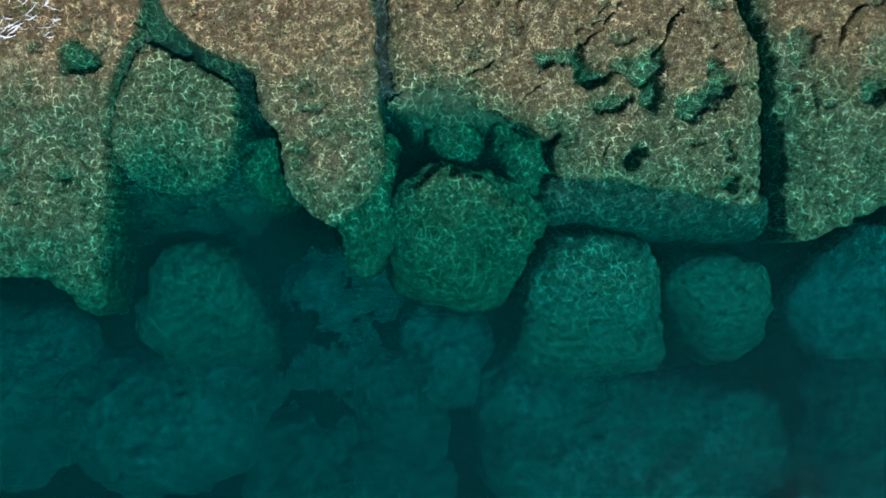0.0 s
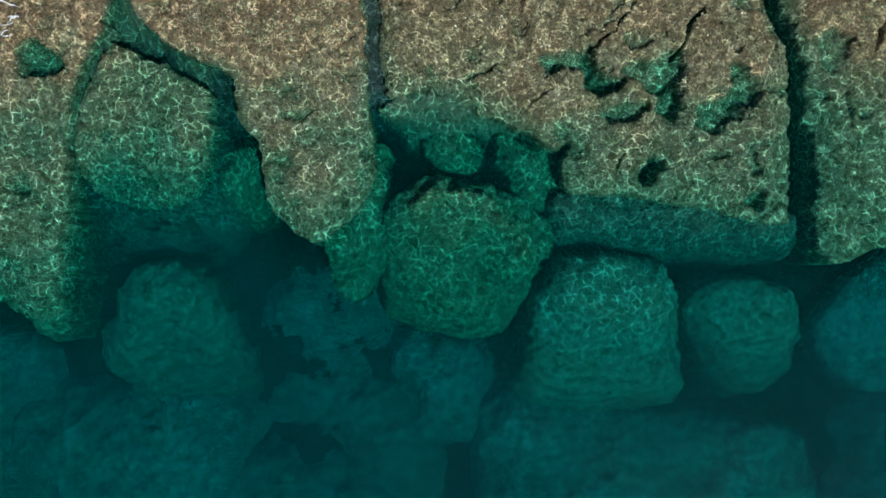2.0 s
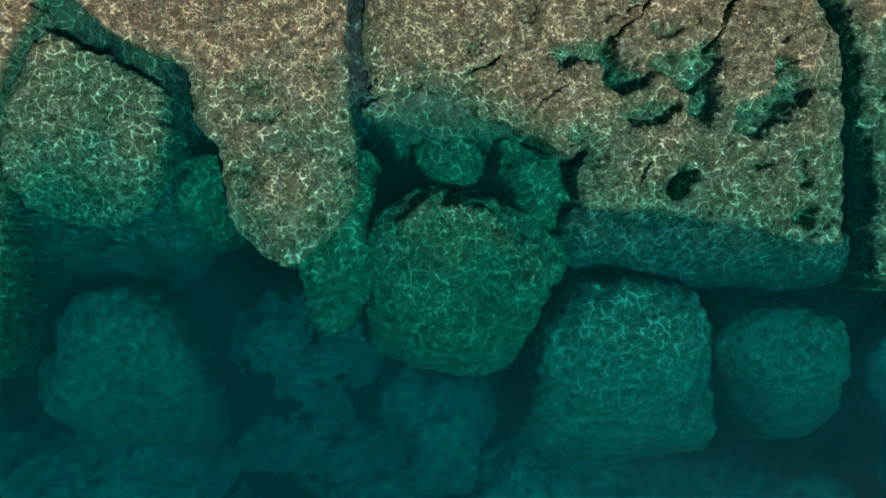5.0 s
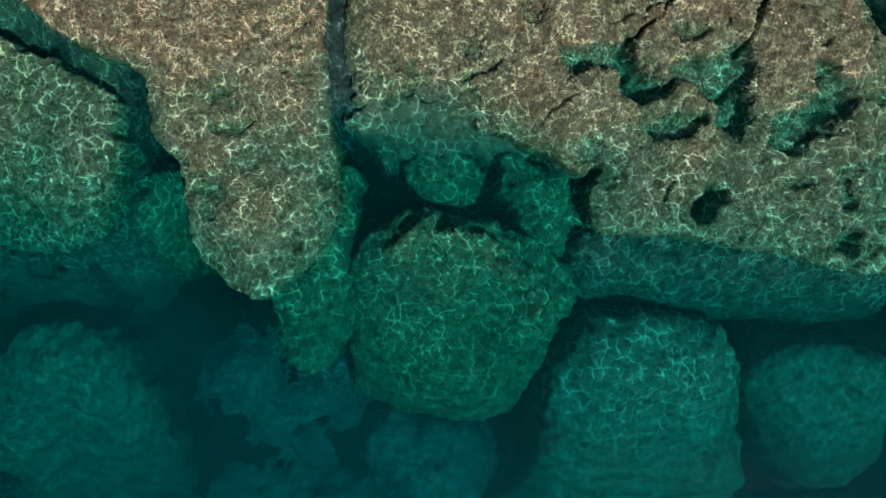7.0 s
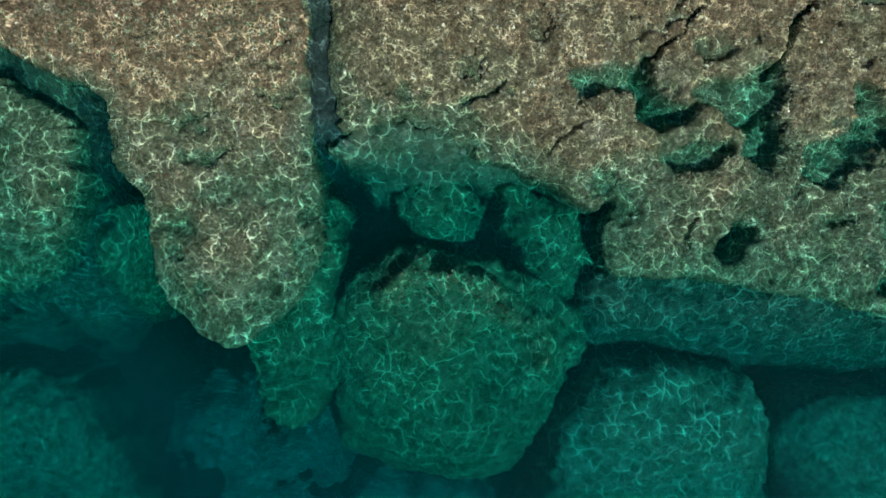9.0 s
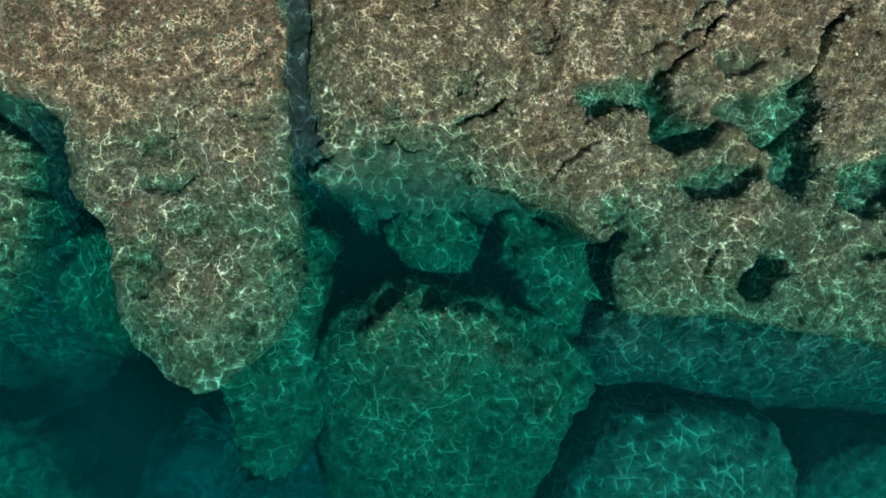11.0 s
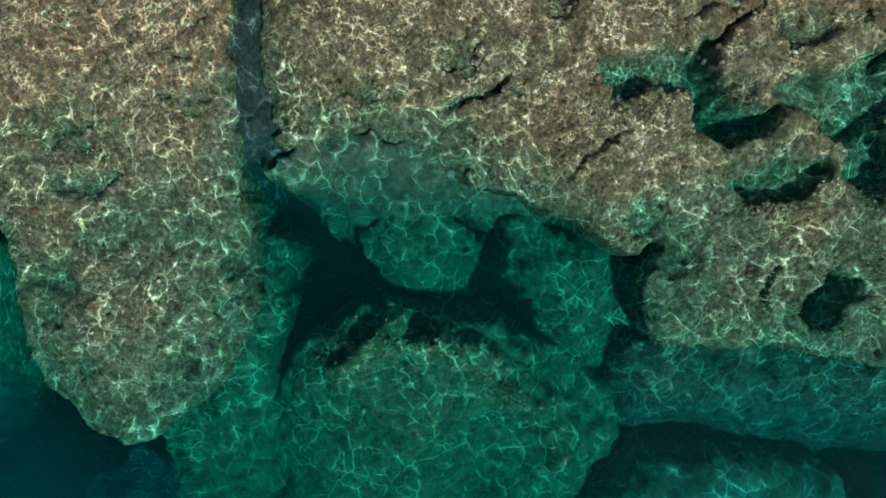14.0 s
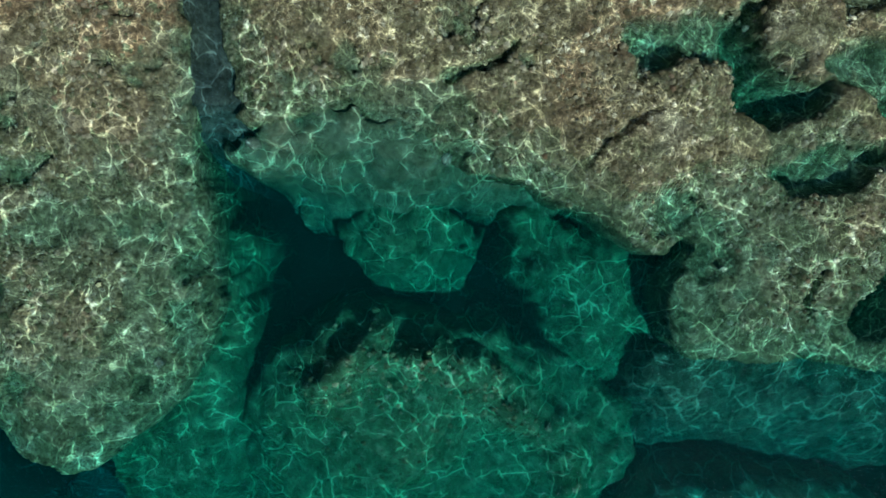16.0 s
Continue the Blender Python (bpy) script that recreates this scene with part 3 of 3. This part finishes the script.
rock("boulder", [(-2.7, 1.3), (-2.3, 1.75), (-1.2, 2.0), (-0.65, 1.8), (-0.45, 1.05), (-0.45, 0.25), (-1.0, 0.1), (-1.75, 0.2), (-2.1, 0.6)], [(2.0, -1.0), (0.0, -1.85)], -4.4, EMERALD, "rounded teal boulder in a dark cove", "boulder", BOULDERS, pitted=0.6, seed=95, edge=0.5, shoulder=0.4, relief=0.22, wall=0.3, ragged=0.2, lobes=0.7)
rock("boulder", [(0.05, 1.9), (1, 1.7), (1.85, 1.3), (2.6, 0.95), (2.4, 0.05), (2.75, -0.7), (1.95, -1.15), (1.1, -0.7), (0.65, 0.2), (0.15, 1.05)], [(2.0, -0.85), (-2.0, -1.5)], -4.4, EMERALD, "teal boulder wedged against the platform edge", "boulder", BOULDERS, grow=0.1, pitted=0.6, seed=97, edge=0.6, shoulder=0.45, relief=0.22, wall=0.3, ragged=0.2, lobes=0.7)

# ---- deep blocks ----
DEEP = "dim blocks on the deep sea floor"
for seed, top, outline in (
    (101, -3.4, [(-8.8, -4.4), (-7.4, -3.4), (-5.8, -3.6), (-4.4, -4.5), (-4.1, -6), (-4.4, -7.5), (-6.7, -7.9), (-8.4, -7.6), (-9.0, -6.2)]),
    (103, -3, [(-3.6, -6.8), (-2.2, -6.6), (-0.7, -7), (-0.4, -8.7), (-0.9, -10.5), (-2.7, -10.1), (-3.7, -8.5)]),
    (105, -2.9, [(-19.9, -9.6), (-17.6, -8.8), (-14.7, -9.1), (-11.1, -9), (-10.8, -11.1), (-11.6, -13.4), (-15.0, -14.6), (-19.0, -13.9)]),
    (107, -3.3, [(-8.6, -8.5), (-7.6, -7.7), (-3.7, -8.8), (-2.4, -10.9), (-2.7, -12.7), (-4.5, -12.7), (-5.8, -10.1), (-7.8, -9.9)]),
    (109, -2.7, [(0.6, -8.5), (3.4, -9.4), (8.2, -10.1), (13.0, -10), (13.2, -14.6), (8.4, -15.8), (0.9, -15.6), (-0.1, -11.6)]),
    (111, -3.2, [(15.3, -9.1), (17.6, -8.6), (22.1, -8.8), (22.2, -16.3), (15.6, -15.8)]),
    (113, -3.2, [(-26.2, -6.5), (-20.7, -6.7), (-18.5, -7.4), (-19.7, -9.6), (-20.2, -13.7), (-26.2, -13.9)]),
    (115, -3.5, [(-11.2, -12.8), (-8.9, -11.5), (-5.5, -12.7), (-2.4, -14), (-2.2, -16.1), (-10.7, -16.9)]),
):
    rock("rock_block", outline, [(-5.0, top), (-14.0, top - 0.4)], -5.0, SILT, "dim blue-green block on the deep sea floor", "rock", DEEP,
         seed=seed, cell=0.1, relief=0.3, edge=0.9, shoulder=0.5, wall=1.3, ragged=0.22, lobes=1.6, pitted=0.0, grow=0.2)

# ---- loose stones ----
STONES = []


def stone(x, y, size, rock_ob, seed):
    """A small worn stone that lies on a rock."""
    lo, cell, z, _ = TOPS[rock_ob.name]
    ground = z[round((y - lo[1]) / cell), round((x - lo[0]) / cell)]
    bm = bmesh.new()
    bmesh.ops.create_icosphere(bm, subdivisions=2, radius=1.0)
    for v in bm.verts:
        k = 1 + 0.35 * noise.noise(v.co * 1.3 + Vector((seed, 0, 0)))
        v.co = Vector((v.co.x * 1.15, v.co.y * 0.9, v.co.z * 0.6)) * k * size
        v.co.z = max(v.co.z, -0.35 * size)
    for f in bm.faces:
        f.smooth = True
    me = bpy.data.meshes.new("stone")
    bm.to_mesh(me)
    bm.free()
    me.materials.append(PALE)
    ob = new("stone", me)
    STONES.append((x, y, size, ground + size))
    ob.matrix_world = pose(x, y, ground + 0.3 * size, 0, 0, 40 * seed)
    tagged(ob, "small pale loose stone lying on algae-covered rock", "stone", "loose stones on the rocks")


stone(-3.24, 1.94, 0.06, ledge_head, 1)
stone(-0.97, 2.52, 0.09, platform_d, 2)
stone(-5.26, -0.56, 0.08, platform_c, 3)
stone(-3.85, 2.72, 0.1, ledge_head, 4)

# ---- turf on the rocks ----
tufts(platform_a, 6000, BROWN_TUFT, "brown and tan turf algae on a rock platform", 201)
tufts(platform_b, 2500, GREEN_TUFT, "green turf algae on a tongue of rock", 202)
tufts(platform_c, 8000, BROWN_TUFT, "brown and tan turf algae on a tongue of rock", 203, lowest=-0.3)
tufts(platform_c, 3000, GREEN_TUFT, "green turf algae on a tongue of rock", 208)
tufts(platform_d, 15000, BROWN_TUFT, "brown and tan turf algae on a broad rock platform", 204, lowest=-0.42)
tufts(platform_e, 5000, GREEN_TUFT, "olive turf algae on a rock platform", 205)
tufts(boulder_f, 900, GREEN_TUFT, "green turf algae on a large boulder", 206, lowest=-1.0)
tufts(boulder_f, 350, BROWN_TUFT, "tan turf algae along the crest of a boulder", 207, lowest=-0.72)

# ---- water ----
def over_rocks(x, y):
    """A smooth sheet a hand above the rocks and the sea floor."""
    h = seabed_height(x, y) + 0.15
    for lo, cell, z, _ in TOPS.values():
        i, j = np.rint((y - lo[1]) / cell).astype(int), np.rint((x - lo[0]) / cell).astype(int)
        on = (i >= 0) & (j >= 0) & (i < z.shape[0]) & (j < z.shape[1])
        i, j = np.clip(i, 0, z.shape[0] - 1), np.clip(j, 0, z.shape[1] - 1)
        h = np.where(on, np.maximum(h, z[i, j]), h)
    for sx, sy, size, high in STONES:
        h = np.where(np.hypot(x - sx, y - sy) < 1.6 * size, np.maximum(h, high), h)
    shifts = [(a, b) for a in (-1, 0, 1) for b in (-1, 0, 1)]
    top = np.max([np.roll(h, s, (0, 1)) for s in shifts], axis=0)
    for _ in range(45):
        top = np.max([np.roll(top, s, (0, 1)) - 0.075 * math.hypot(*s) for s in shifts], axis=0)
    coarse = (np.abs(x + 2) > 16.9) | (y < -8.9) | (y > 7.4)
    return np.minimum(top + np.where(coarse, 0.16, 0.03), WATER - 0.04)


def water():
    axis = np.concatenate([np.array([-4000.0, -1000, -200, -60]), np.arange(-30, 30.1, 0.25), np.array([60.0, 200, 1000, 4000])])
    x, y = np.meshgrid(axis, axis)
    every = np.ones(x.shape, bool)
    fade = np.clip((45 - np.maximum(np.abs(x), np.abs(y))) / 15, 0, 1)
    top = new("water", sheet_mesh("water", x, y, WATER + fade * 0.015 * rough_noise(x, y, 2.0, 5), every))
    top.data.materials.append(water_surface_material())
    tagged(top, "clear rippled green sea water over rocks", "water", kind="structure")
    far = np.array([45.0, 100, 500, 4000])
    wx = np.concatenate([-far[::-1], np.arange(-30, -19, 0.3), np.arange(-19, 15, 0.08), np.arange(15, 30, 0.3), far])
    wy = np.concatenate([-far[::-1], np.arange(-30, -9, 0.3), np.arange(-9, 7.5, 0.08), np.arange(7.5, 30, 0.3), far])
    bx, by = np.meshgrid(wx, wy)
    # added sheet just over the rocks that carries the painted caustic net
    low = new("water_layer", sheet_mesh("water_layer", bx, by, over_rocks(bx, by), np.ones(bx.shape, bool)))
    low.data.materials.append(caustic_film_material())
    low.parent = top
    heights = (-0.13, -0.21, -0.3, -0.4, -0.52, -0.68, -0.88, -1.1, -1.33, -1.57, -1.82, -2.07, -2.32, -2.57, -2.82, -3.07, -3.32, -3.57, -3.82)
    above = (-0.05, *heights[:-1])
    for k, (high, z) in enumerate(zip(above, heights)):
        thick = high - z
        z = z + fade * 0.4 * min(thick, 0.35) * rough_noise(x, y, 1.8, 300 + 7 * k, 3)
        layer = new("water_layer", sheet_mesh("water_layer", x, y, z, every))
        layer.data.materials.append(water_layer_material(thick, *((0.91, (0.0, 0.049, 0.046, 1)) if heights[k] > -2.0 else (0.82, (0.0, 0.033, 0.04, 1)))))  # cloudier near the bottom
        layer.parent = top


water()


def foam():
    """Torn white lace where a swell breaks over the platform."""
    bm = bmesh.new()
    r = random.Random(5)
    for _ in range(34):
        x, y = -19.9 + 2.6 * r.random() ** 1.4, 4.9 + 2.4 * r.random()
        turn, long, wide = r.uniform(-0.4, 1.2), r.uniform(0.2, 0.9), r.uniform(0.012, 0.04)
        bend = r.uniform(-0.5, 0.5)
        sides = [[], []]
        for k in range(9):
            f = k / 8
            a = turn + bend * f
            cx = x + long * (f - 0.5) * math.cos(a) + 0.03 * r.uniform(-1, 1)
            cy = y + long * (f - 0.5) * math.sin(a) + 0.03 * r.uniform(-1, 1)
            w = wide * math.sin(math.pi * min(max(f, 0.06), 0.94)) * r.uniform(0.4, 1.4)
            for side, sign in zip(sides, (1, -1)):
                side.append(bm.verts.new((cx - sign * w * math.sin(a), cy + sign * w * math.cos(a), WATER + 0.03 + 0.02 * r.random())))
        for k in range(8):
            bm.faces.new((sides[0][k], sides[1][k], sides[1][k + 1], sides[0][k + 1]))
    bmesh.ops.recalc_face_normals(bm, faces=bm.faces)
    me = bpy.data.meshes.new("sea_foam")
    bm.to_mesh(me)
    bm.free()
    n = Nodes("sea_foam")
    p = n.add("BsdfPrincipled")
    n.put(p.inputs["Base Color"], n.mix(n.noise(n.place(), 14.0, 3.0)[0], (0.12, 0.14, 0.15), (0.4, 0.42, 0.43)))
    n.put(p.inputs["Roughness"], 0.7)
    n.put(n.out.inputs[0], p.outputs[0])
    me.materials.append(n.mat)
    ob = tagged(new("sea_foam", me), "torn white streaks of sea foam on the water", "foam", kind="stuff")
    ob.modifiers.new("body", "SOLIDIFY").thickness = 0.012


foam()
